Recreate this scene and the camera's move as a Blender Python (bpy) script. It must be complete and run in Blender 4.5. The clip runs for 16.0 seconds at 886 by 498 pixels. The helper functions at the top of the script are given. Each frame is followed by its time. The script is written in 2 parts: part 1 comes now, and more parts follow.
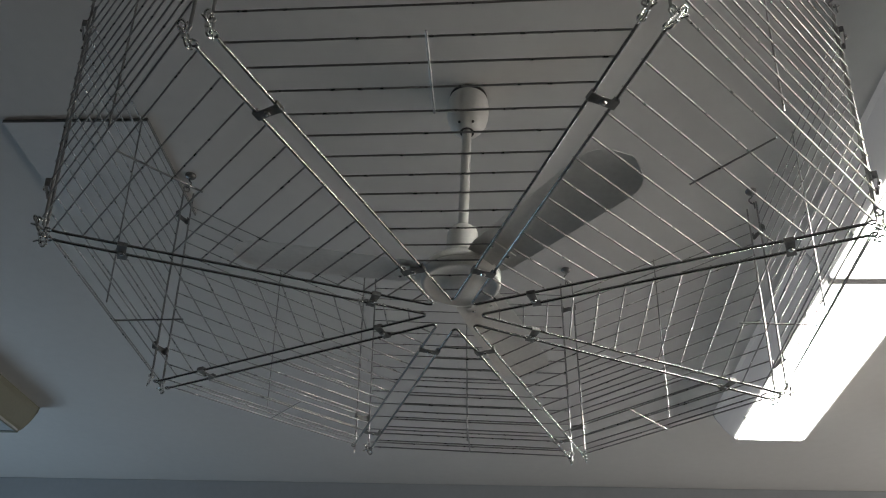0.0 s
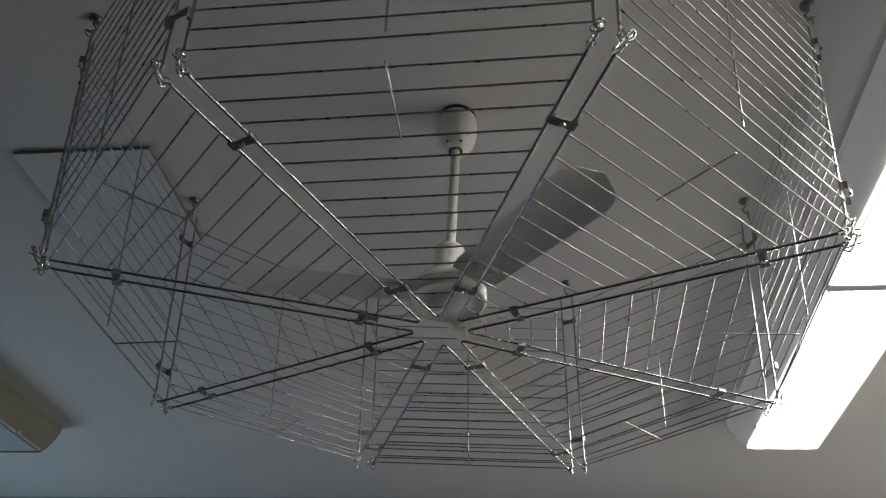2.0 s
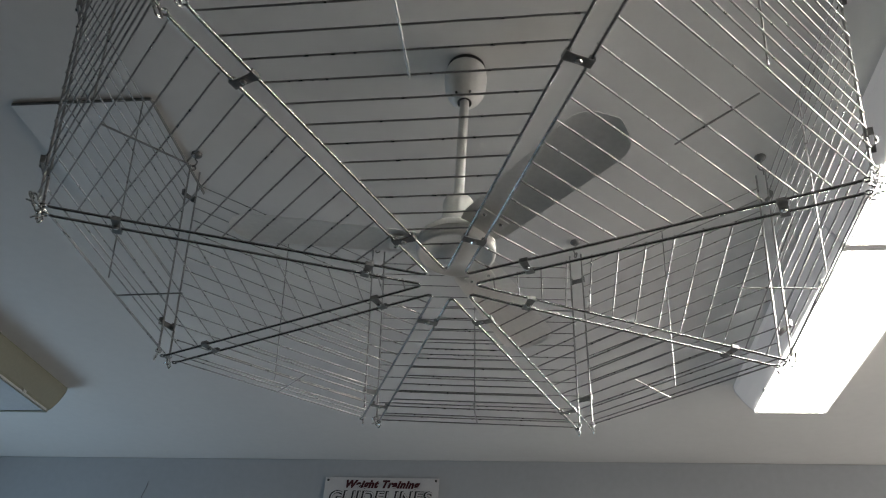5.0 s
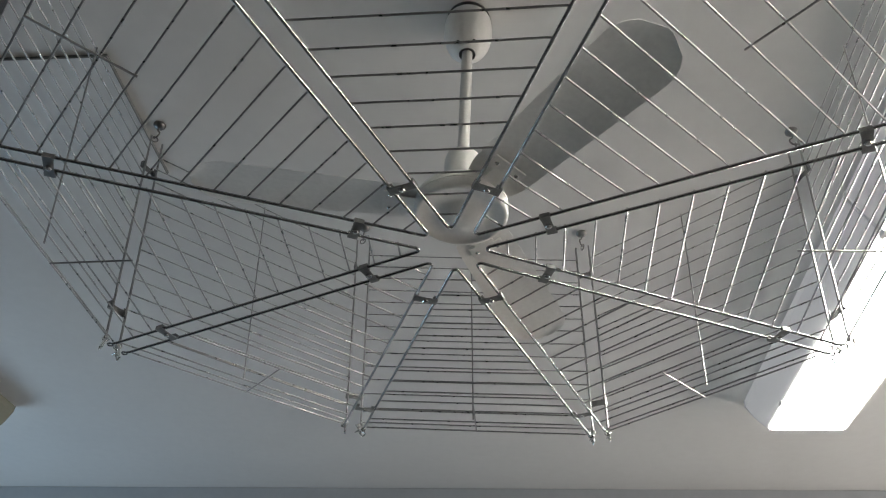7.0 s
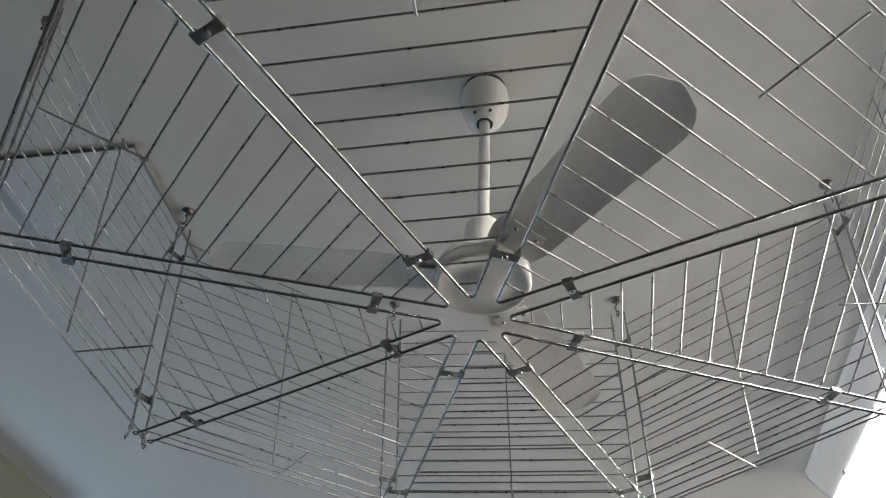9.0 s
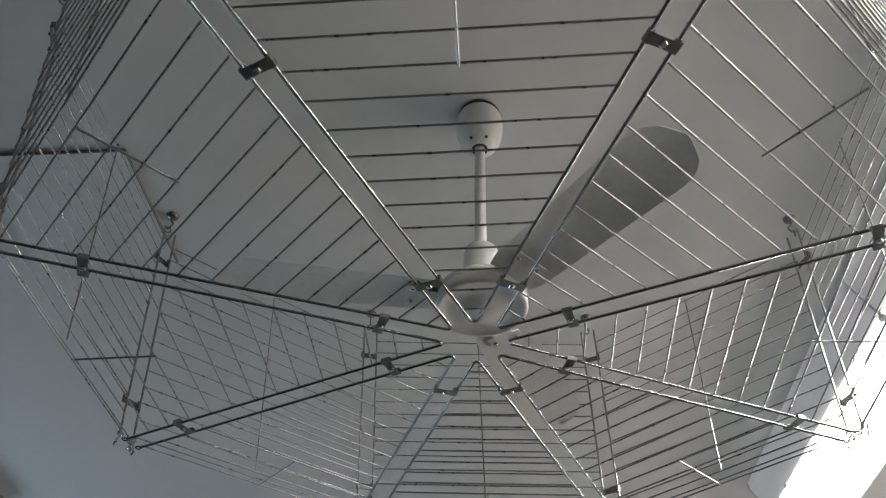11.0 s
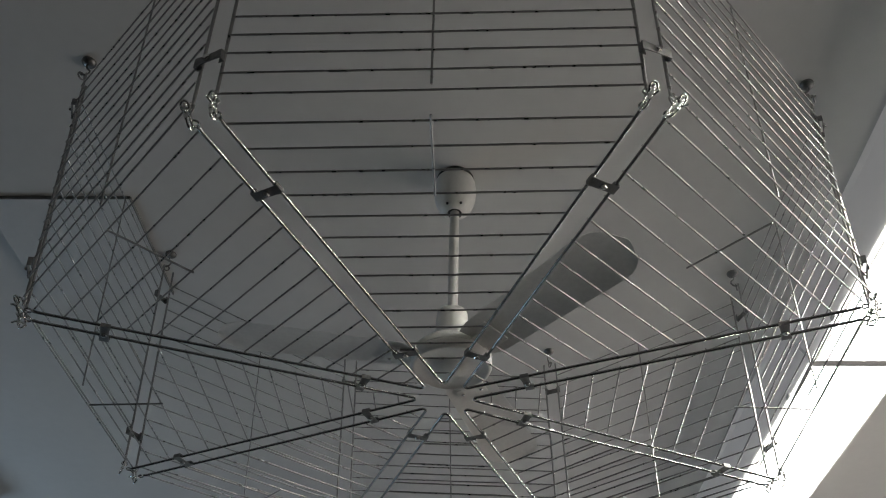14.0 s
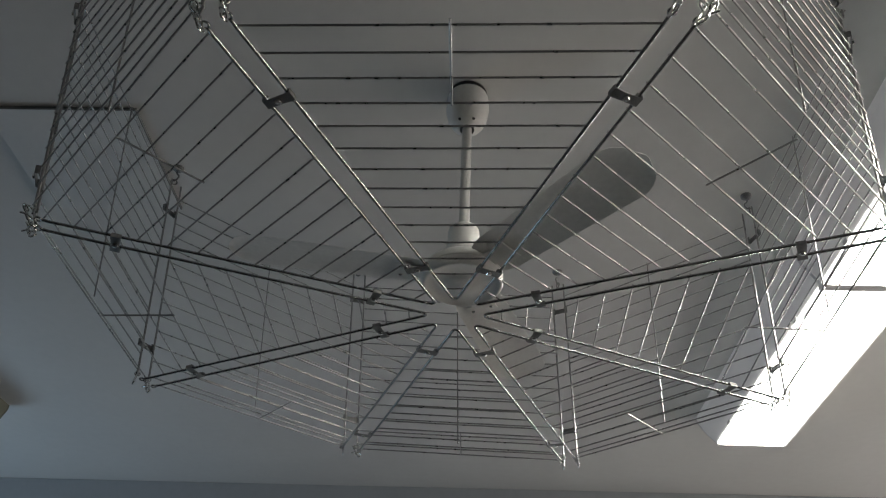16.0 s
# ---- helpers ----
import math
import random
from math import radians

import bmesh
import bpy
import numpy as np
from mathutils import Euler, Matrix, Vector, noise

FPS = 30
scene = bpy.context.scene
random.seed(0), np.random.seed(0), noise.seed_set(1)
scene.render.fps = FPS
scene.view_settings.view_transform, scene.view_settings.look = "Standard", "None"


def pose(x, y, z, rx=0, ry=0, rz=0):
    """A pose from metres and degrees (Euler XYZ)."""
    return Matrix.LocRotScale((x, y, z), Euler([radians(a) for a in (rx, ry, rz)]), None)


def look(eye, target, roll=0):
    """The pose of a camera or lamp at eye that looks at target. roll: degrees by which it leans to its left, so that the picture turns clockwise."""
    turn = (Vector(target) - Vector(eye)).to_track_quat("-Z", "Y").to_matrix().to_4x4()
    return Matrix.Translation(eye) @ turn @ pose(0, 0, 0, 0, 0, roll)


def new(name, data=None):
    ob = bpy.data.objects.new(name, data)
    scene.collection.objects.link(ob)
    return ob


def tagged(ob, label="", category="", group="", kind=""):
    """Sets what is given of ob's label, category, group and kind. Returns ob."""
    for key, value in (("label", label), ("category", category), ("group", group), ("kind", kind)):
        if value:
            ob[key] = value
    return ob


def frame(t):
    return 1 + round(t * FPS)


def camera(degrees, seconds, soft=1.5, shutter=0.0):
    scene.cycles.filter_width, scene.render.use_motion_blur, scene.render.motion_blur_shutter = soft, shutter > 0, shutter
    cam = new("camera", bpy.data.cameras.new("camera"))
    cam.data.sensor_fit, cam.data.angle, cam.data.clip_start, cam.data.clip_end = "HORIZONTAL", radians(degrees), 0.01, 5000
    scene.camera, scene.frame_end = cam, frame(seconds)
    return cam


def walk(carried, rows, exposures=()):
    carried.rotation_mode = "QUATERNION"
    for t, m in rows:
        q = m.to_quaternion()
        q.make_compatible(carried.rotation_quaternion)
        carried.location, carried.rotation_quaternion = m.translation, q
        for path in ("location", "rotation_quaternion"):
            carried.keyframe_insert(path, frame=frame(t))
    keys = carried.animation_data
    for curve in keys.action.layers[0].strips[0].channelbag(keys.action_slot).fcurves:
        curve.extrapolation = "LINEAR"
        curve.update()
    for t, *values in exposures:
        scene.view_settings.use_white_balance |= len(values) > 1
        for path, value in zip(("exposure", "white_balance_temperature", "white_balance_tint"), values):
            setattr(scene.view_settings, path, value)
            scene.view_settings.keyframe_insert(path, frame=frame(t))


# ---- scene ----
cam = camera(59.6, 16.0, soft=1.0, shutter=0.35)
PATH = [
    (0, (0.143, 0.113, 1.557), (-0.028, 1.722, 2.733), 3.4),
    (0.5, (0.199, 0.115, 1.552), (0.014, 1.723, 2.727), 3.4),
    (1, (0.261, 0.119, 1.545), (0.061, 1.72, 2.727), 3.6),
    (1.5, (0.286, 0.114, 1.544), (0.047, 1.701, 2.738), 3.9),
    (2, (0.239, 0.081, 1.548), (0.0, 1.664, 2.746), 3.5),
    (2.5, (0.167, 0.033, 1.546), (-0.028, 1.621, 2.745), 2.7),
    (3, (0.146, 0.019, 1.542), (-0.051, 1.62, 2.726), 2.9),
    (3.5, (0.14, 0.031, 1.54), (-0.073, 1.657, 2.686), 3.5),
    (4, (0.139, 0.049, 1.539), (-0.08, 1.687, 2.665), 3.6),
    (4.5, (0.156, 0.079, 1.541), (-0.065, 1.722, 2.661), 3.7),
    (5, (0.226, 0.14, 1.54), (-0.028, 1.767, 2.675), 4.0),
    (5.2, (0.252, 0.167, 1.543), (-0.013, 1.796, 2.673), 4.1),
    (7.3, (0.133, 0.479, 1.576), (-0.054, 2.018, 2.839), 3.3),
    (7.5, (0.151, 0.493, 1.578), (-0.056, 1.991, 2.886), 3.6),
    (8, (0.172, 0.486, 1.594), (-0.082, 1.958, 2.924), 3.8),
    (8.5, (0.181, 0.48, 1.588), (-0.097, 1.928, 2.941), 3.5),
    (9, (0.175, 0.482, 1.589), (-0.117, 1.916, 2.952), 3.5),
    (9.2, (0.177, 0.483, 1.587), (-0.125, 1.913, 2.953), 3.7),
    (11.3, (0.043, 0.341, 1.58), (-0.062, 1.805, 2.939), 1.4),
    (11.5, (0.031, 0.304, 1.58), (-0.052, 1.781, 2.925), 1.0),
    (12, (0.045, 0.247, 1.58), (-0.016, 1.737, 2.913), 0.3),
    (12.5, (0.14, 0.213, 1.573), (0.035, 1.69, 2.917), 1.2),
    (13, (0.174, 0.166, 1.571), (0.061, 1.633, 2.926), 2.0),
    (13.5, (0.126, 0.133, 1.57), (0.027, 1.614, 2.911), 1.9),
    (14, (0.092, 0.119, 1.571), (0.004, 1.605, 2.907), 2.0),
    (14.5, (0.077, 0.119, 1.576), (-0.004, 1.613, 2.903), 2.0),
    (15, (0.077, 0.121, 1.577), (-0.01, 1.625, 2.892), 2.3),
    (15.5, (0.072, 0.14, 1.57), (-0.029, 1.701, 2.816), 2.9),
    (16, (0.074, 0.145, 1.569), (-0.024, 1.754, 2.753), 2.9),
]
EXPOSURES = [(0, -0.04), (2, -0.08), (3.0, -0.09), (3.5, -0.04), (4.0, 0.24), (4.5, 0.31), (5.2, 0.42), (7.3, 0.84), (9.2, 0.85), (11.3, 0.45), (12, 0.12), (13, 0.05), (14.5, 0.0), (16, 0.0)]
walk(cam, [(t, look(eye, target, roll)) for t, eye, target, roll in PATH], EXPOSURES)

# ---- world and lights ----
world = bpy.data.worlds.new("sky")
scene.world = world
world.use_nodes = True
wt = world.node_tree
sky = wt.nodes.new("ShaderNodeTexSky")
sky.sky_type, sky.sun_disc = "NISHITA", False
sky.sun_elevation, sky.sun_rotation = radians(38), radians(120)
wt.links.new(sky.outputs[0], wt.nodes["Background"].inputs[0])
wt.nodes["Background"].inputs[1].default_value = 0.1


def window_light(name, x, y, z, w, h, power, colour, turn):
    d = bpy.data.lights.new(name, "AREA")
    d.shape, d.size, d.size_y, d.energy, d.color = "RECTANGLE", w, h, power, colour
    ob = new(name, d)
    ob.matrix_world = pose(x, y, z, 90, 0, turn)
    return ob


# daylight through the west wall's window, and warm fill added from an unseen east one
window_light("west_window_daylight", -3.93, 3.6, 1.5, 1.3, 1.2, 18, (0.54, 0.78, 1.0), -90)
window_light("east_fill", 4.22, 2.6, 1.6, 3.6, 1.3, 58, (1.0, 0.895, 0.80), 90)

# ---- materials ----


def mat(name, base, rough=0.5, metal=0.0, vary=0.06, scale=3.0, bump=0.0, bump_scale=200.0, spec=0.5, wear=0.08):
    """A surface with a broad and a fine variation of its colour, and a fine relief."""
    m = bpy.data.materials.new(name)
    m.use_nodes = True
    t, b = m.node_tree, m.node_tree.nodes["Principled BSDF"]
    n, l = t.nodes, t.links
    co = n.new("ShaderNodeTexCoord")
    big, fine = n.new("ShaderNodeTexNoise"), n.new("ShaderNodeTexNoise")
    big.inputs["Scale"].default_value, fine.inputs["Scale"].default_value = scale, scale * 14
    big.inputs["Detail"].default_value, fine.inputs["Detail"].default_value = 4, 3
    add = n.new("ShaderNodeMath")
    add.operation = "ADD"
    ramp = n.new("ShaderNodeMapRange")
    ramp.inputs["From Min"].default_value, ramp.inputs["From Max"].default_value = 0.7, 1.3
    ramp.inputs["To Min"].default_value, ramp.inputs["To Max"].default_value = 1 - vary, 1 + vary
    mul = n.new("ShaderNodeMix")
    mul.data_type, mul.blend_type = "RGBA", "MULTIPLY"
    mul.inputs["Factor"].default_value = 1
    mul.inputs["A"].default_value = (*base, 1)
    for tex in (big, fine):
        l.new(co.outputs["Object"], tex.inputs["Vector"])
    l.new(big.outputs["Fac"], add.inputs[0])
    l.new(fine.outputs["Fac"], add.inputs[1])
    l.new(add.outputs[0], ramp.inputs["Value"])
    l.new(ramp.outputs["Result"], mul.inputs["B"])
    l.new(mul.outputs["Result"], b.inputs["Base Color"])
    b.inputs["Metallic"].default_value = metal
    b.inputs["Specular IOR Level"].default_value = spec
    rr = n.new("ShaderNodeMapRange")
    rr.inputs["To Min"].default_value, rr.inputs["To Max"].default_value = max(0.02, rough - wear), min(1, rough + wear)
    l.new(fine.outputs["Fac"], rr.inputs["Value"])
    l.new(rr.outputs["Result"], b.inputs["Roughness"])
    if bump:
        grain, bp = n.new("ShaderNodeTexNoise"), n.new("ShaderNodeBump")
        grain.inputs["Scale"].default_value = bump_scale
        bp.inputs["Strength"].default_value, bp.inputs["Distance"].default_value = bump, 0.002
        l.new(co.outputs["Object"], grain.inputs["Vector"])
        l.new(grain.outputs["Fac"], bp.inputs["Height"])
        l.new(bp.outputs["Normal"], b.inputs["Normal"])
    return m


def glow(name, colour, strength):
    m = bpy.data.materials.new(name)
    m.use_nodes = True
    b = m.node_tree.nodes["Principled BSDF"]
    b.inputs["Base Color"].default_value = (0.8, 0.8, 0.78, 1)
    b.inputs["Emission Color"].default_value = (*colour, 1)
    b.inputs["Emission Strength"].default_value = strength
    return m


M_CEIL = mat("ceiling_paint", (0.70, 0.70, 0.69), 0.75, vary=0.025, scale=1.6, bump=0.08, bump_scale=90)
M_HATCH = mat("hatch_paint", (0.70, 0.705, 0.705), 0.6, vary=0.03, scale=4)
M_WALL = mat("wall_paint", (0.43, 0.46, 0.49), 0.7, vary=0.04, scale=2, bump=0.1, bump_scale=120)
# unseen walls, darker than the north one to hold down bounced light
M_SIDE = mat("dimmed_side_wall", (0.09, 0.09, 0.087), 0.7, vary=0.04, scale=2)
M_FLOOR = mat("rubber_floor", (0.035, 0.035, 0.036), 0.8, vary=0.15, scale=3, bump=0.2, bump_scale=300)
M_ZINC = mat("zinc_plated_wire", (0.38, 0.38, 0.375), 0.28, metal=1.0, vary=0.08, scale=5, wear=0.025)
M_BAR = mat("zinc_plated_bar", (0.36, 0.36, 0.36), 0.22, metal=1.0, vary=0.08, scale=4, wear=0.025)
M_PLATE = mat("galvanised_plate", (0.25, 0.25, 0.25), 0.38, metal=1.0, vary=0.25, scale=60)
M_BOLT = mat("bright_bolt", (0.75, 0.75, 0.74), 0.2, metal=1.0, vary=0.1, scale=90)
M_CHAIN = mat("chrome_link", (0.72, 0.72, 0.71), 0.14, metal=1.0, vary=0.12, scale=70)
M_DARK_GREY = mat("dark_grey", (0.20, 0.21, 0.21), 0.7, vary=0.2, scale=30)
M_DARK = mat("dark_steel_and_shade", (0.10, 0.10, 0.10), 0.45, metal=0.8, vary=0.2, scale=60)
M_FAN = mat("fan_enamel", (0.82, 0.82, 0.80), 0.32, vary=0.04, scale=9)
M_BLADE = mat("blade_enamel", (0.80, 0.80, 0.78), 0.38, vary=0.06, scale=7)
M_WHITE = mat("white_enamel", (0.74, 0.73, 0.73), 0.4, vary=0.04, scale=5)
# cream darkened to carry the shade on the unlit luminaires
M_BODY_SHADED = mat("shaded_cream_enamel", (0.27, 0.28, 0.225), 0.45, vary=0.05, scale=5)
M_LENS_OFF = mat("prismatic_diffuser", (0.55, 0.58, 0.60), 0.25, vary=0.06, scale=40, bump=0.6, bump_scale=260)
M_LENS_ON = glow("lit_diffuser", (1.0, 0.975, 0.88), 28.0)
M_LENS_SIDE = glow("diffuser_flank", (1.0, 0.92, 0.90), 0.09)
M_LENS_EDGE = glow("diffuser_rim", (1.0, 0.98, 0.92), 3.0)
M_SIGN = mat("sign_board", (0.62, 0.62, 0.63), 0.45, vary=0.04, scale=6)
M_RED = mat("red_script", (0.060, 0.008, 0.013), 0.5, vary=0.1, scale=20)
M_BLACK = mat("black_letter", (0.03, 0.03, 0.032), 0.5, vary=0.1, scale=20)
M_FRAME = mat("window_frame", (0.55, 0.55, 0.54), 0.4, vary=0.05, scale=8)

# ---- mesh helpers ----


def mesh_of(bm, name, material, smooth=False, sharp=64):
    me = bpy.data.meshes.new(name)
    bm.normal_update()
    bm.to_mesh(me)
    bm.free()
    me.materials.append(material)
    if smooth:
        me.polygons.foreach_set("use_smooth", [True] * len(me.polygons))
        me.set_sharp_from_angle(angle=radians(sharp))
    return me


def part(name, bm, material, parent=None, label="", smooth=False):
    """One mesh object, made of bm (a bmesh, or a mesh that is shared), under its parent."""
    me = bm if isinstance(bm, bpy.types.Mesh) else mesh_of(bm, name, material, smooth)
    ob = new(name, me)
    ob.parent = parent
    return tagged(ob, label)


def thing(name, label, category, m=None, group="", kind=""):
    ob = new(name)
    ob.empty_display_size = 0.05
    if m is not None:
        ob.matrix_world = m
    return tagged(ob, label, category, group, kind)


def box(bm, x0, x1, y0, y1, z0, z1, bevel=0.0):
    r = bmesh.ops.create_cube(bm, size=1, matrix=Matrix.Translation(((x0 + x1) / 2, (y0 + y1) / 2, (z0 + z1) / 2)) @ Matrix.Diagonal((x1 - x0, y1 - y0, z1 - z0, 1)))
    if bevel:
        es = list({e for v in r["verts"] for e in v.link_edges})
        bmesh.ops.bevel(bm, geom=es, offset=bevel, segments=2, affect="EDGES", profile=0.5)
    return bm


def tube(bm, points, r, sides=8, closed=False):
    """A round bar along the points."""
    pts = [Vector(p) for p in points]
    rings, n = [], len(pts)
    up = None
    for i, p in enumerate(pts):
        a = pts[(i - 1) % n] if closed or i else p
        b = pts[(i + 1) % n] if closed or i < n - 1 else p
        d = (b - a).normalized()
        if up is None:
            up = d.orthogonal().normalized()
        up = (up - d * up.dot(d)).normalized()
        side = d.cross(up)
        rings.append([bm.verts.new(p + r * (up * math.cos(k * math.tau / sides) + side * math.sin(k * math.tau / sides))) for k in range(sides)])
    for i in range(n if closed else n - 1):
        a, b = rings[i], rings[(i + 1) % n]
        for k in range(sides):
            bm.faces.new((a[k], a[(k + 1) % sides], b[(k + 1) % sides], b[k]))
    if not closed:
        bm.faces.new(rings[0][::-1])
        bm.faces.new(rings[-1])
    return bm


def lathe(bm, profile, sides=40):
    """Turned about z from (radius, height) pairs."""
    rings = []
    for r, z in profile:
        rings.append([bm.verts.new((r * math.cos(k * math.tau / sides), r * math.sin(k * math.tau / sides), z)) for k in range(sides)])
    for a, b in zip(rings, rings[1:]):
        for k in range(sides):
            bm.faces.new((a[k], a[(k + 1) % sides], b[(k + 1) % sides], b[k]))
    bm.faces.new(rings[0][::-1])
    bm.faces.new(rings[-1])
    bmesh.ops.recalc_face_normals(bm, faces=bm.faces)
    return bm


def arc(cx, cy, r, a0, a1, n):
    return [(cx + r * math.cos(radians(a0 + (a1 - a0) * i / n)), cy + r * math.sin(radians(a0 + (a1 - a0) * i / n))) for i in range(n + 1)]


# ---- the room ----
CEIL = 3.12
WALL_TURN = -1.1
X0, X1, Y0, Y1 = -3.9, 4.2, -4.0, 4.597


def slab(name, label, category, material, *b):
    ob = part(name, box(bmesh.new(), *b), material)
    return tagged(ob, label, category, "", "structure")


slab("floor", "dark rubber gym floor", "floor", M_FLOOR, X0 - 0.2, X1 + 0.2, Y0 - 0.2, Y1 + 0.5, -0.2, 0)
slab("ceiling", "plain white painted plasterboard ceiling", "ceiling", M_CEIL, X0 - 0.2, X1 + 0.2, Y0 - 0.2, Y1 + 0.5, CEIL, CEIL + 0.2)
bm = box(bmesh.new(), X0 - 0.3, X1 + 0.4, 0, 0.2, 0, CEIL - 0.002)
wall_n = tagged(part("wall_north", bm, M_WALL), "grey painted wall under the ceiling", "wall", "", "structure")
wall_n.matrix_world = pose(0, Y1, 0, 0, 0, WALL_TURN)
# closes the room out of view, dimmed so that little light bounces back
slab("wall_south", "plain dimmed wall out of view", "wall", M_SIDE, X0, X1, Y0 - 0.2, Y0, 0, CEIL - 0.002)


def pierced(name, label, material, at0, lo, hi, w0, w1, z0, z1):
    """A wall of four blocks round one window opening."""
    bm = bmesh.new()
    for a0, a1, b0, b1 in ((lo, w0, 0, CEIL - 0.002), (w1, hi, 0, CEIL - 0.002), (w0, w1, 0, z0), (w0, w1, z1, CEIL - 0.002)):
        box(bm, at0 - 0.2, at0, a0, a1, b0, b1)
    return tagged(part(name, bm, material), label, "wall", "", "structure")


pierced("wall_west", "plain dimmed wall with a window opening", M_SIDE, X0, Y0, Y1 + 0.3, 2.95, 4.25, 0.9, 2.1)
pierced("wall_east", "plain dimmed wall with a wide opening added for fill", M_SIDE, X1 + 0.2, Y0, Y1 + 0.3, 0.8, 4.4, 0.95, 2.25)

# ---- ceiling hatch ----
hatch = thing("ceiling_hatch", "flat white ceiling access panel standing slightly proud", "access hatch", pose(-1.1055, 1.828, CEIL, 0, 0, 0.6))
part("panel", box(bmesh.new(), -0.2155, 0.2155, -0.216, 0.216, -0.011, -0.002, 0.0012), M_HATCH, hatch)
# added strips draw the near and right edges as dark lines
for x0, x1, y0, y1 in ((-0.2155, 0.2175, -0.2185, -0.2165), (0.216, 0.2185, -0.216, 0.216)):
    part("edge_strip", box(bmesh.new(), x0, x1, y0, y1, -0.0115, -0.001), M_DARK_GREY, hatch, "dark edge strip")
part("upstand", box(bmesh.new(), -0.205, 0.205, -0.205, 0.205, -0.003, 0.004), M_HATCH, hatch)

# ---- fluorescent luminaires ----


def luminaire(label, x_mid, y_far, length, lens, lit, taper=0.0):
    """A surface-mounted trough: sloping sides, a diffuser below, end plates."""
    ob = thing("fluorescent_luminaire", label, "ceiling light", pose(x_mid, y_far, CEIL), "ceiling luminaires")
    drop, top, bot = 0.155, (0.205 if lit else 0.172), 0.146
    # unlit bodies get the darkened cream, with their shade in the colour
    coat = M_WHITE if lit else M_BODY_SHADED

    def ring(y, inset=0.0):
        half_ring = [(top - inset, 0), (top - inset, -0.03), (top * 0.5 + bot * 0.5 + 0.002, -0.088), (bot + 0.006, -drop + 0.022), (bot, -drop + 0.012)]
        return [(-x, y, z) for x, z in half_ring] + [(x, y, z) for x, z in half_ring[::-1]]

    bm = bmesh.new()
    rows = [[bm.verts.new((p[0], p[1] - cut * (-p[2] / drop) ** 2.2, p[2])) for p in ring(y)] for y, cut in ((-0.004 + taper, taper), (-length + 0.004, 0.0))]
    for k in range(9):
        bm.faces.new((rows[0][k], rows[1][k], rows[1][k + 1], rows[0][k + 1]))
    bm.faces.new(rows[0])
    bm.faces.new(rows[1][::-1])
    bmesh.ops.recalc_face_normals(bm, faces=bm.faces)
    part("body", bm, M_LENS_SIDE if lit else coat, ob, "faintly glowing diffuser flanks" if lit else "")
    for y, cut in ((taper, taper), (-length, 0.0)):
        bm = bmesh.new()
        pts = ring(0, -0.003)
        a = [bm.verts.new((p[0], y + 0.003 - cut * (-p[2] / drop) ** 2.2, p[2])) for p in pts]
        b = [bm.verts.new((p[0], y - 0.003 - cut * (-p[2] / drop) ** 2.2, p[2])) for p in pts]
        for k in range(10):
            bm.faces.new((a[k], a[(k + 1) % 10], b[(k + 1) % 10], b[k]))
        bm.faces.new(a)
        bm.faces.new(b[::-1])
        bmesh.ops.recalc_face_normals(bm, faces=bm.faces)
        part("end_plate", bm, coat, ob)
    part("diffuser", box(bmesh.new(), -bot + 0.010, bot - 0.010, -length + 0.012, -0.012, -drop, -drop + 0.0115, 0.003), lens, ob, "glowing white diffuser" if lit else "ribbed clear diffuser, unlit")
    for y0, y1 in ((-0.0125, 0.0035), (-length - 0.0035, -length + 0.0125)):
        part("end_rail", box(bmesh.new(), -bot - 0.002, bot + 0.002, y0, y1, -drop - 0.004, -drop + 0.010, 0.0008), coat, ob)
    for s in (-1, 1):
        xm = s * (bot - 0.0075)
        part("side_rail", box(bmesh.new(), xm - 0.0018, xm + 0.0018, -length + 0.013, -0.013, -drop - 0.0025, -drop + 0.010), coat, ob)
    # the diffuser's edge strips, and their catches
    for s in (-1, 1):
        bm = box(bmesh.new(), s * bot - 0.004, s * bot + 0.004, -length + 0.012, -0.012, -drop + 0.001, -drop + 0.010, 0.001)
        part("diffuser_edge", bm, M_LENS_EDGE if lit else M_FRAME, ob)
        for y in (-0.22, -length + 0.22):
            part("catch", box(bmesh.new(), s * bot + (0.0045 if s > 0 else -0.0105), s * bot + (0.0105 if s > 0 else -0.0045), y - 0.012, y + 0.012, -drop + 0.004, -drop + 0.018, 0.001), M_FRAME, ob)
    return ob


for k in range(3):
    luminaire("lit fluorescent ceiling luminaire with a white diffuser", 1.293, 3.495 - k * 1.285, 1.277, M_LENS_ON, True, 0.0 if k else 0.05)
luminaire("unlit cream fluorescent ceiling luminaire with a ribbed diffuser", -2.412, 3.550, 1.250, M_LENS_OFF, False, 0.055)
luminaire("unlit cream fluorescent ceiling luminaire with a ribbed diffuser", -2.412, 3.550 - 1.258, 1.250, M_LENS_OFF, False)

# ---- wall sign ----
sign = thing("wall_sign", "white weight training sign board screwed to the wall", "sign", pose(-0.739, Y1 + 0.0115, 2.807, 0, 0, WALL_TURN))
part("board", box(bmesh.new(), -0.343, 0.343, -0.009, -0.003, -0.2, 0.2, 0.001), M_SIGN, sign)


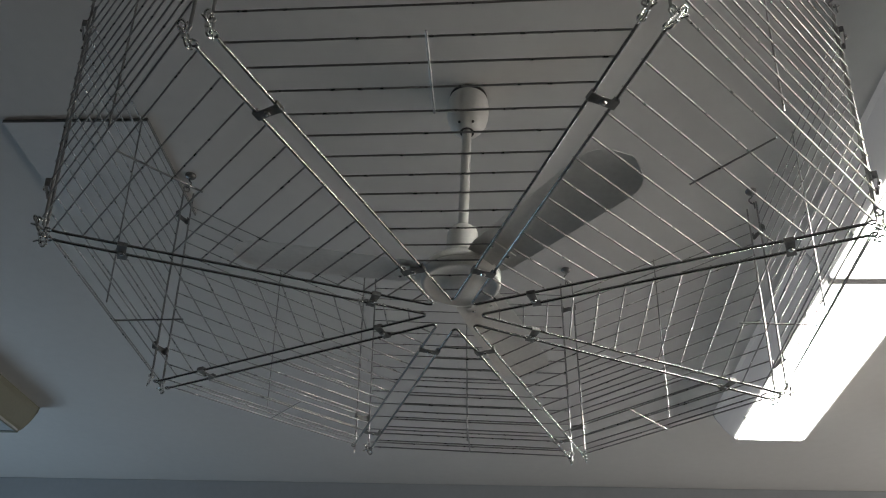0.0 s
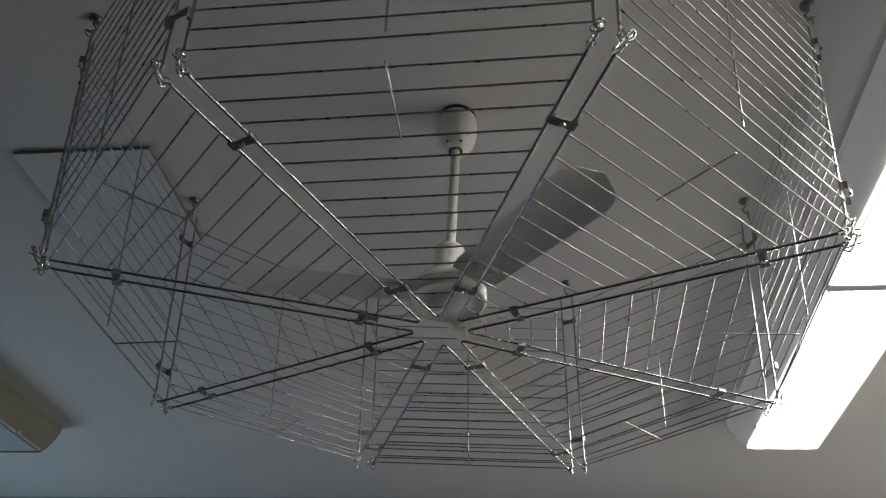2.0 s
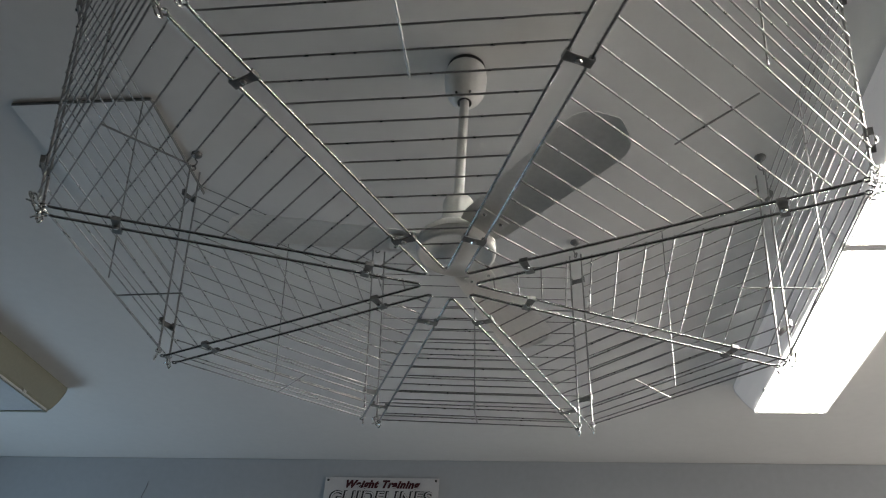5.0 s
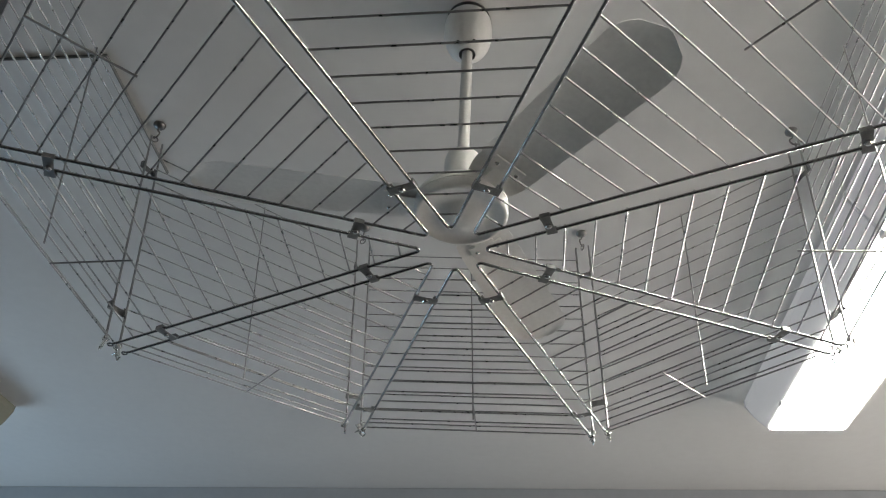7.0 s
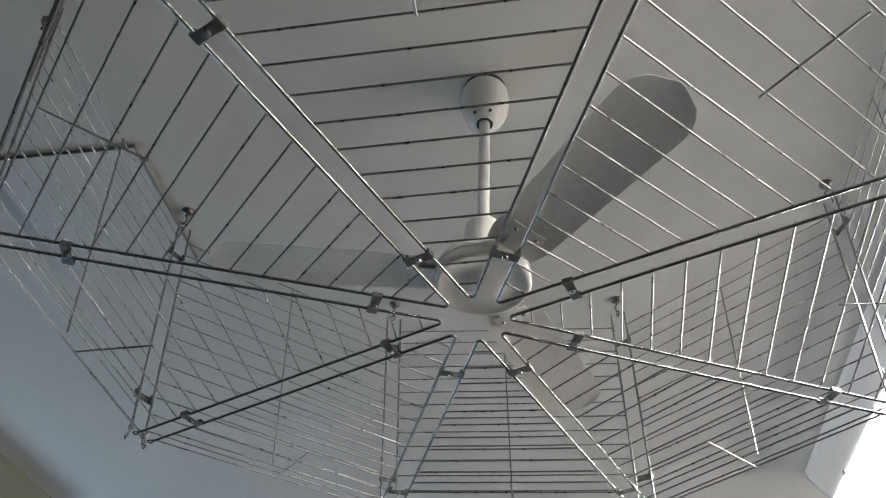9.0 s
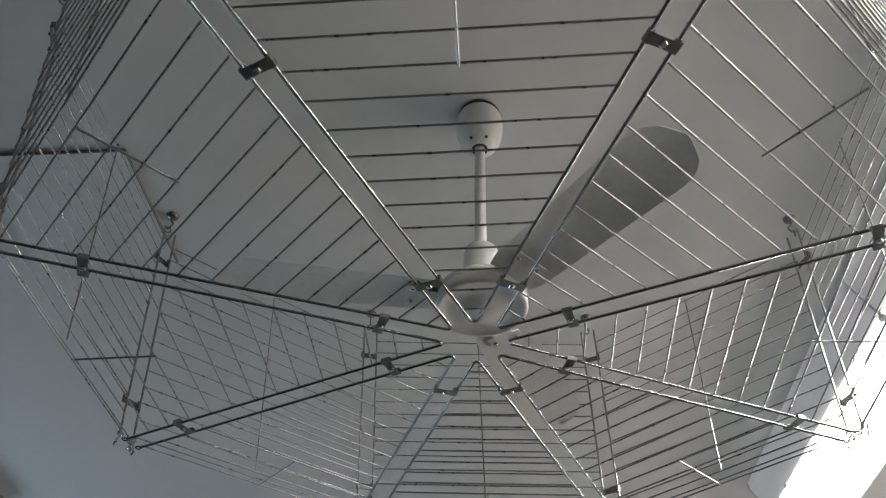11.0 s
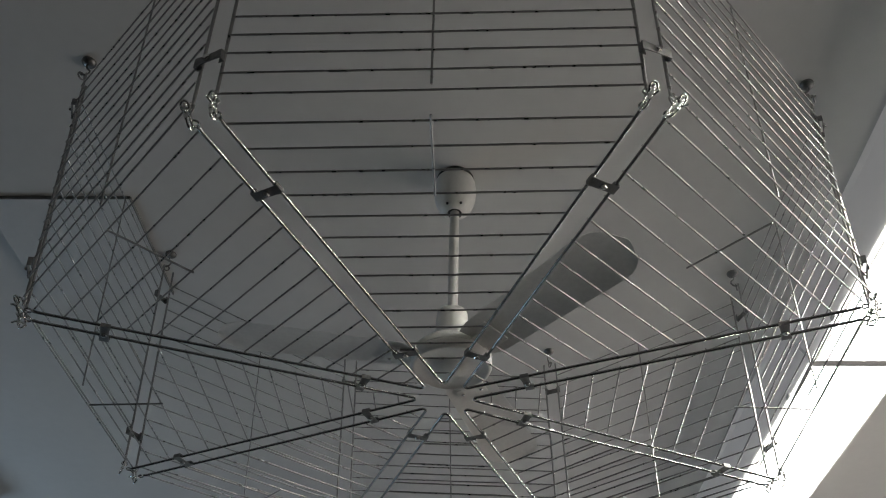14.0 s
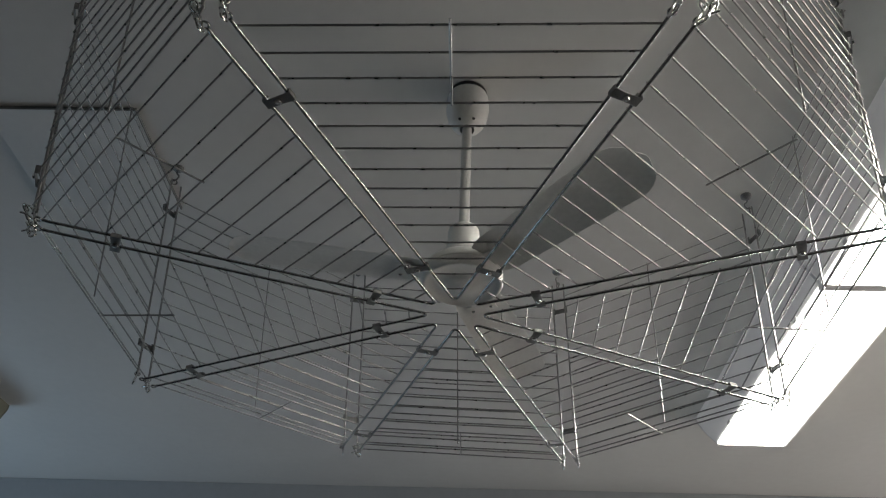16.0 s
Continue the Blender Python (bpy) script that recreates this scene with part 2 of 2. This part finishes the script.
def letters(text, size, x, z, material, shear, squeeze, fat, y):
    """A line of raised lettering, each letter a part."""
    def glyphs(t):
        c = bpy.data.curves.new("lettering", "FONT")
        c.body, c.size, c.shear, c.extrude, c.offset, c.space_character = t, size, shear, 0.0008, fat, 1.1
        tmp = new("tmp", c)
        bpy.context.view_layer.update()
        me = bpy.data.meshes.new_from_object(tmp.evaluated_get(bpy.context.evaluated_depsgraph_get()))
        bpy.data.objects.remove(tmp)
        return me

    def width(t):
        xs = [v.co.x for v in glyphs(t + "|").vertices]
        return max(xs)

    total, pitch = width(text) - width(""), []
    for k, ch in enumerate(text):
        if ch == " ":
            continue
        me = glyphs(ch)
        me.materials.clear()
        me.materials.append(material)
        off = width(text[:k]) - width("") - total / 2
        me.transform(pose(x, y, z, 90, 0, 0) @ Matrix.Diagonal((squeeze, 1, 1, 1)) @ Matrix.Translation((off, 0, 0)))
        part("letter", me, material, sign)


letters("Weight Training", 0.061, 0, 0.140, M_RED, 0.35, 1.0, 0.0032, -0.0105)
letters("GUIDELINES", 0.098, -0.004, 0.050, M_BLACK, 0.12, 1.06, 0.0045, -0.0105)
letters("GUIDELINES", 0.098, 0.001, 0.050, M_SIGN, 0.12, 1.06, -0.0006, -0.0125)
for sx in (-1, 1):
    bm = lathe(bmesh.new(), [(0.007, 0), (0.007, 0.002), (0.004, 0.004)], 12)
    bm.transform(pose(sx * 0.325, -0.0095, 0.183, 90))
    part("screw", bm, M_DARK, sign)

# ---- cord on the wall ----
bm = tube(bmesh.new(), [(-2.212, 0, 2.97), (-2.216, 0, 2.93), (-2.230, 0, 2.88), (-2.230, 0, 2.70), (-2.232, 0, 1.9)], 0.0018, 8)
cord = part("hanging_cable", bm, M_DARK_GREY, None, "", True)
cord.matrix_world = pose(0, Y1 - 0.003, 0, 0, 0, WALL_TURN)
tagged(cord, "thin dark cord running down the grey wall", "cable")

# ---- ceiling fan ----
CX, CY = 0.021, 1.5676
FX, FY = 0.034, 1.558
fan = thing("ceiling_fan", "white enamelled three-blade ceiling fan on a down rod", "ceiling fan", pose(FX, FY, CEIL))
canopy = part("canopy", lathe(bmesh.new(), [(0.046, -0.014), (0.0515, -0.0155), (0.0535, -0.022), (0.0555, -0.042), (0.0556, -0.060), (0.0540, -0.078), (0.0500, -0.096), (0.0435, -0.111), (0.0355, -0.122), (0.0270, -0.129), (0.019, -0.132), (0.0185, -0.128)], 48), M_FAN, fan, "white cup-shaped canopy", True)
# dark disc added under the ceiling as the shade in the canopy's gap
part("hanger_gap_shade", lathe(bmesh.new(), [(0.046, -0.0015), (0.050, -0.002), (0.050, -0.005), (0.036, -0.008), (0.036, -0.02)], 32), M_DARK, fan, "dark hanger disc, shade of the gap over the canopy")
part("collar", lathe(bmesh.new(), [(0.0185, -0.126), (0.0182, -0.1335), (0.0155, -0.1335), (0.0130, -0.130)], 24), M_DARK, canopy, "dark opening round the rod")
for q in (-122, -62):
    bm = lathe(bmesh.new(), [(0.0036, -0.002), (0.0036, 0.0015), (0.002, 0.003)], 10)
    bm.transform(pose(0, 0, 0, 0, 0, q) @ pose(0.0350, 0, -0.1225, 0, 140, 0))
    part("set_screw", bm, M_DARK, canopy)
part("down_rod", lathe(bmesh.new(), [(0.0122, -0.10), (0.0122, -0.46)], 24), M_FAN, fan, "", True)
part("motor_cover", lathe(bmesh.new(), [(0.0125, -0.437), (0.020, -0.438)] + arc(0.020, -0.454, 0.016, 85, 0, 6) + [(0.0372, -0.500), (0.0385, -0.530)], 40), M_FAN, fan, "white bell-shaped motor cover", True).location.z = -0.012
motor = part("motor_housing", lathe(bmesh.new(), [(0.037, -0.528), (0.055, -0.535), (0.074, -0.545), (0.085, -0.556), (0.0895, -0.566), (0.0900, -0.592), (0.0872, -0.598), (0.0800, -0.5985), (0.0780, -0.596), (0.040, -0.596), (0.036, -0.599), (0.004, -0.600)], 56), M_FAN, fan, "white round motor housing", True)
part("seam", lathe(bmesh.new(), [(0.0892, -0.572), (0.0908, -0.5725), (0.0908, -0.5755), (0.0892, -0.576)], 56), M_FAN, motor, "", True)
motor.location.z = -0.012


def blade_mesh():
    """A broad, slightly cranked blade with a round tip, along +x."""
    bm = bmesh.new()
    rows = []
    n = 26
    for i in range(n + 1):
        u = i / n
        x = 0.085 + u * 0.425
        w = 0.056 + 0.013 * min(1, u / 0.8)
        if x > 0.444:
            w *= math.sqrt(max(0.0, 1 - ((x - 0.444) / 0.0665) ** 2)) * 0.98 + 0.02
        if u < 0.06:
            w *= 0.86 + 0.14 * u / 0.06
        rows.append([(x, -w + 2 * w * j / 8, 0.0045 * (1 - (j / 4 - 1) ** 2)) for j in range(9)])
    tv = [[bm.verts.new((x, y, z + 0.0003)) for x, y, z in r] for r in rows]
    bv = [[bm.verts.new((x, y, z - 0.0003)) for x, y, z in r] for r in rows]
    for a in range(n):
        for j in range(8):
            bm.faces.new((tv[a][j], tv[a + 1][j], tv[a + 1][j + 1], tv[a][j + 1]))
            bm.faces.new((bv[a][j], bv[a][j + 1], bv[a + 1][j + 1], bv[a + 1][j]))
        bm.faces.new((tv[a][0], bv[a][0], bv[a + 1][0], tv[a + 1][0]))
        bm.faces.new((tv[a][8], tv[a + 1][8], bv[a + 1][8], bv[a][8]))
    for r in (0, n):
        for j in range(8):
            bm.faces.new((tv[r][j], tv[r][j + 1], bv[r][j + 1], bv[r][j]))
    bmesh.ops.recalc_face_normals(bm, faces=bm.faces)
    return mesh_of(bm, "blade", M_BLADE, True)


def bracket_mesh():
    bm = bmesh.new()
    box(bm, 0.060, 0.125, -0.020, 0.020, -0.0048, -0.0012, 0.001)
    box(bm, 0.118, 0.150, -0.034, 0.034, -0.0046, -0.0014, 0.001)
    return mesh_of(bm, "bracket", M_FAN)


def screw_mesh():
    return mesh_of(lathe(bmesh.new(), [(0.0045, 0), (0.0045, -0.002), (0.0025, -0.0035)], 10), "screw", M_BOLT)


ME_BLADE, ME_BRACKET, ME_SCREW = blade_mesh(), bracket_mesh(), screw_mesh()
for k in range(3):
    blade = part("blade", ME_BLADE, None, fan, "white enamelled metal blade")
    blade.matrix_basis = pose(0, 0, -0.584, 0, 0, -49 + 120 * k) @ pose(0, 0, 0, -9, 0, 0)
    br = part("bracket", ME_BRACKET, None, blade)
    for sy in (-0.022, 0.022):
        part("screw", ME_SCREW, None, blade).location = (0.136, sy, -0.0046)

# ---- wire guard round the fan ----
ZB = 2.4421
AP, GAP, SAG = 0.764, 0.0200, 1.15
R_BAR, R_WIRE = 0.0029, 0.0018
S, C, T = math.sin(math.pi / 8), math.cos(math.pi / 8), math.tan(math.pi / 8)
guard = thing("fan_guard", "octagonal zinc-plated wire guard cage round the ceiling fan", "fan guard", pose(CX, CY, ZB, -0.76, 0, 0.4))
random.seed(7)


def half(a, gap=GAP):
    """Half the width of a bottom panel at the distance a from the axis."""
    return a * T - gap / C


# bottom panels: V of bars with its apex near the axis, wires across, one stiffener
apex = GAP / S


def bottom_frame():
    bm = bmesh.new()
    # one bar bent round at the apex
    bend, a = 0.007, AP - 0.007
    mid = apex + bend / S
    tip = [(mid + bend * math.cos(q), bend * math.sin(q), 0) for q in (radians(112.5 + 135 * j / 8) for j in range(9))]
    ends = [[(a + 0.010, s * half(a + 0.010), 0.001), (a, s * half(a), 0)] for s in (1, -1)]
    tube(bm, ends[0] + tip + ends[1][::-1], R_BAR, 8)
    for s in (-1, 1):
        # the eye at the bar's end
        ex, ey = a + 0.017, s * (half(a + 0.017))
        tube(bm, [(ex + 0.0058 * math.cos(q), ey + 0.0058 * math.sin(q), 0.001) for q in (k * math.tau / 12 for k in range(12))], 0.0019, 6, True)
    return mesh_of(bm, "bottom_panel", M_BAR, True)


def cross_wire(a):
    bm = bmesh.new()
    h = half(a)
    tube(bm, [(a, -h - 0.0005, 0.0038), (a, 0, 0.0038 - 0.0006), (a, h + 0.0005, 0.0038)], R_WIRE, 6)
    return mesh_of(bm, "wire", M_ZINC, True)


def stiffener(a0, a1, z):
    return mesh_of(tube(bmesh.new(), [(a0, 0, z), (a1, 0, z)], R_WIRE * 1.1, 6), "stiffener", M_ZINC, True)


BOTTOM = bottom_frame()
STIFF = stiffener(AP - 0.157, AP + 0.002, 0.0008)
# each panel's wires: the outermost one's distance from the axis, their step and its growth inwards, and their skew in degrees
LAY = [(0.766, 0.0512, 0.0, 0.0), (0.768, 0.0512, 0.0, 0.2), (0.766, 0.0512, 0.0, 0.0), (0.765, 0.0511, 0.0, 0.0),
       (0.7645, 0.0512, 0.0, 0.5), (0.7550, 0.0475, 0.00025, 0.2), (0.7695, 0.0510, 0.0, -1.1), (0.773, 0.0518, 0.0, -0.6)]
# how much higher or lower than level each spoke hangs, at 0.69 m from the axis
DROOP = [-0.014, 0.002, 0.017, -0.010, -0.011, -0.005, 0.007, 0.001]

# how far each spoke is turned from its place in a regular octagon, in degrees
TWIST = [-0.6, -0.5, 0.0, 1.2, 0.0, 0.0, 0.0, 0.0]

# side panels: two uprights that lean outwards, wires across, one stiffener; each hangs between two hooks
HOOKS = [(0.872, 1.959), (0.341, 2.377), (-0.345, 2.327), (-0.844, 1.859), (-0.834, 1.166), (-0.325, 0.710), (0.365, 0.720), (0.880, 1.260)]
LEVEL = pose(CX, CY, ZB, -0.76, 0, 0.4).inverted()
TOP = [LEVEL @ Vector((x, y, 3.087)) for x, y in HOOKS]
LOW = [Vector((0.850 * math.cos(radians(45 * k + 22.5 + TWIST[k])), 0.850 * math.sin(radians(45 * k + 22.5 + TWIST[k])), 0.002 + 1.2 * DROOP[k])) for k in range(8)]


def corner(k, v):
    return LOW[k % 8].lerp(TOP[k % 8], v)


def side_panel(k):
    """The panel between the corners k and k + 1: across(u, v), v upwards."""
    side = (corner(k + 1, 0.5) - corner(k, 0.5)).normalized()
    out = Vector((side.y, -side.x, 0))

    def at(u, v, off=0.0):
        a, b = corner(k, v) + side * GAP / C, corner(k + 1, v) - side * GAP / C
        return a.lerp(b, u) + out * off

    bm = bmesh.new()
    for u in (0, 1):
        tube(bm, [at(u, 0.012), at(u, 0.5), at(u, 0.955)], R_BAR, 8)
        e = at(u, 0.0)
        tube(bm, [e + side * 0.0058 * math.cos(q) + Vector((0, 0, 0.0058 * math.sin(q))) for q in (j * math.tau / 12 for j in range(12))], 0.0019, 6, True)

    def wire(bm, v):
        tube(bm, [at(-0.001, v, 0.0038), at(0.5, v, 0.0038) - Vector((0, 0, 0.0012)), at(1.001, v, 0.0038)], R_WIRE, 6)

    rows = [0.016 + 0.0668 * j for j in range(14)]
    wire(bm, rows[0])
    wire(bm, rows[-1])
    p = part("side_panel", bm, M_ZINC, guard, "upright side panel of bars and wires", True)
    for v in rows[1:-1]:
        bm = bmesh.new()
        wire(bm, v + random.uniform(-0.0015, 0.0015))
        part("wire", bm, M_ZINC, p, "", True)
    m = random.uniform(0.49, 0.51)
    part("stiffener", tube(bmesh.new(), [at(m, 0.040, 0.0008), at(m, rows[-1] + 0.004, 0.0008)], R_WIRE * 1.1, 6), M_ZINC, p, "", True)


def clip_mesh():
    """One bent strip that bridges two bars: a narrow waist, broad ends, lips folded round the bars."""
    bm = bmesh.new()
    w = GAP + 0.0040
    side = [(w - 0.0090, 0.0040, 0.0092), (w, 0.0040, 0.0092), (w, -0.0042, 0.0092), (w - 0.0070, -0.0042, 0.0092), (w - 0.0095, -0.0042, 0.0084)]
    path = [(-y, z, h) for y, z, h in side] + [(0.0, -0.0042, 0.0080)] + side[::-1]
    rings = []
    for i, (y, z, h) in enumerate(path):
        a, b = path[max(0, i - 1)], path[min(len(path) - 1, i + 1)]
        d = Vector((0, b[0] - a[0], b[1] - a[1])).normalized()
        n = Vector((0, -d.z, d.y)) * 0.0007
        c = Vector((0, y, z))
        rings.append([bm.verts.new(c + n * s + Vector((h * e, 0, 0))) for e, s in ((-1, -1), (1, -1), (1, 1), (-1, 1))])
    for p, q in zip(rings, rings[1:]):
        for k in range(4):
            bm.faces.new((p[k], p[(k + 1) % 4], q[(k + 1) % 4], q[k]))
    bm.faces.new(rings[0][::-1])
    bm.faces.new(rings[-1])
    bmesh.ops.recalc_face_normals(bm, faces=bm.faces)
    return mesh_of(bm, "clip", M_PLATE)


def bolt_mesh():
    bm = bmesh.new()
    lathe(bm, [(0.0062, -0.0048), (0.0062, -0.0082), (0.0045, -0.0098), (0.001, -0.0102)], 6)
    return mesh_of(bm, "bolt", M_BOLT)


CLIP, BOLT = clip_mesh(), bolt_mesh()


def shackle_mesh():
    """A quick link: a long oval of wire with its sleeve, hanging from one eye to the next."""
    bm = bmesh.new()
    pts = []
    for k in range(20):
        q = k * math.tau / 20
        x, z = 0.0058 * math.cos(q), 0.0058 * math.sin(q) + (0.012 if math.sin(q) >= 0 else -0.012)
        pts.append((x, 0, z))
    tube(bm, pts, 0.0018, 6, True)
    tube(bm, [(0.0058, 0, -0.006), (0.0058, 0, 0.006)], 0.0030, 6)
    # a second, smaller ring through it, and the tail of its pin
    tube(bm, [(0.004 + 0.002 * math.sin(q), 0.0062 * math.cos(q), 0.014 + 0.0062 * math.sin(q)) for q in (k * math.tau / 14 for k in range(14))], 0.0017, 6, True)
    tube(bm, [(-0.0065, 0, -0.018), (-0.004, 0.001, -0.010), (0.006, 0.002, 0.002), (0.017, 0.002, 0.006)], 0.0018, 6)
    bm.transform(Matrix.Diagonal((1.05, 1.05, 1.2, 1)))
    return mesh_of(bm, "quick_link", M_CHAIN, True)


LINK = shackle_mesh()
# how far from the axis the two clips of each spoke sit
CLIPS = [(0.187, 0.688), (0.169, 0.698), (0.174, 0.702), (0.178, 0.678), (0.183, 0.693), (0.190, 0.676), (0.179, 0.679), (0.187, 0.691)]
for k in range(8):
    turn = 45 * (k + 1)
    jitter = random.uniform(-0.12, 0.12)
    p = part("bottom_panel", BOTTOM, None, guard, "triangular bottom panel of bars and wires")
    near, far = DROOP[k], DROOP[(k + 1) % 8]
    p.matrix_basis = pose(0, 0, 0, 0, 0, turn + jitter + (TWIST[k] + TWIST[(k + 1) % 8]) / 2) @ pose(0, 0, 0, math.degrees((far - near) / 0.528), SAG - math.degrees((near + far) / 2 / 0.637), 0)
    first, step, growth, skew = LAY[k]
    for j in range(14):
        a = first - step * j - growth * j * j + random.uniform(-0.0008, 0.0008)
        if a < apex + 0.025:
            break
        ob = part("wire", cross_wire(a), None, p)
        ob.matrix_basis = pose(a, 0, 0, 0, 0, skew + random.uniform(-0.15, 0.15)) @ pose(-a, 0, 0)
    part("stiffener", STIFF, None, p).location = (0, random.uniform(-0.006, 0.006), 0)
    side_panel(k)
    # the spoke between two panels
    spoke = turn + 22.5 + TWIST[(k + 1) % 8]
    for r in CLIPS[(k + 1) % 8]:
        c = part("clip", CLIP, None, guard, "galvanised clip plate")
        c.matrix_basis = pose(0, 0, 0, 0, 0, spoke) @ pose(r, 0, r * (DROOP[(k + 1) % 8] / 0.69 - math.sin(radians(SAG))), 0, SAG, random.uniform(-4, 4))
        part("bolt", BOLT, None, c)
    for v in (0.135, 0.80):
        c = part("clip", CLIP, None, guard, "galvanised clip plate")
        up = (TOP[(k + 1) % 8] - LOW[(k + 1) % 8]).normalized()
        wide = Vector((-math.sin(radians(spoke)), math.cos(radians(spoke)), 0))
        wide = (wide - up * wide.dot(up)).normalized()
        face = up.cross(wide)
        c.matrix_basis = Matrix.Translation(corner(k + 1, v)) @ Matrix((up, wide, face)).transposed().to_4x4()
        part("bolt", BOLT, None, c)
    for s in (-1, 1):
        lk = part("quick_link", LINK, None, guard, "small chromed quick link")
        lk.matrix_basis = pose(0, 0, 0, 0, 0, spoke) @ pose((AP + 0.014) / C, s * 0.022, -0.012 + 1.2 * DROOP[(k + 1) % 8], random.uniform(-12, 12), 24 + random.uniform(-10, 10), random.uniform(-40, 40))

# ---- ceiling hooks that carry the guard ----


def hook_mesh():
    bm = bmesh.new()
    tube(bm, [(0, 0, -0.008), (0, 0, -0.020), (0.004, 0, -0.027), (0.012, 0, -0.034), (0.014, 0, -0.042), (0.008, 0, -0.050), (-0.002, 0, -0.051), (-0.008, 0, -0.045)], 0.0024, 6)
    return mesh_of(bm, "hook", M_PLATE, True)


ROSETTE = mesh_of(lathe(bmesh.new(), [(0.017, 0), (0.017, -0.004), (0.013, -0.009), (0.005, -0.012)], 20), "rosette", M_PLATE, True)
HOOK = hook_mesh()
EYE_RING = mesh_of(tube(bmesh.new(), [(0.009 * math.cos(k * math.tau / 14), 0, 0.009 * math.sin(k * math.tau / 14)) for k in range(14)], 0.0022, 6, True), "ring", M_PLATE, True)
for k in range(8):
    x, y = HOOKS[k]
    h = thing("ceiling_hook", "dark steel hook with a round rosette on the ceiling", "hook", pose(x, y, CEIL, 0, 0, 45 * k + 202.5 + random.uniform(-25, 25)), "hooks carrying the guard")
    part("rosette", ROSETTE, None, h)
    part("hook", HOOK, None, h)
    part("ring", EYE_RING, None, h).matrix_basis = pose(0.0, 0, -0.056, 0, 0, 60)
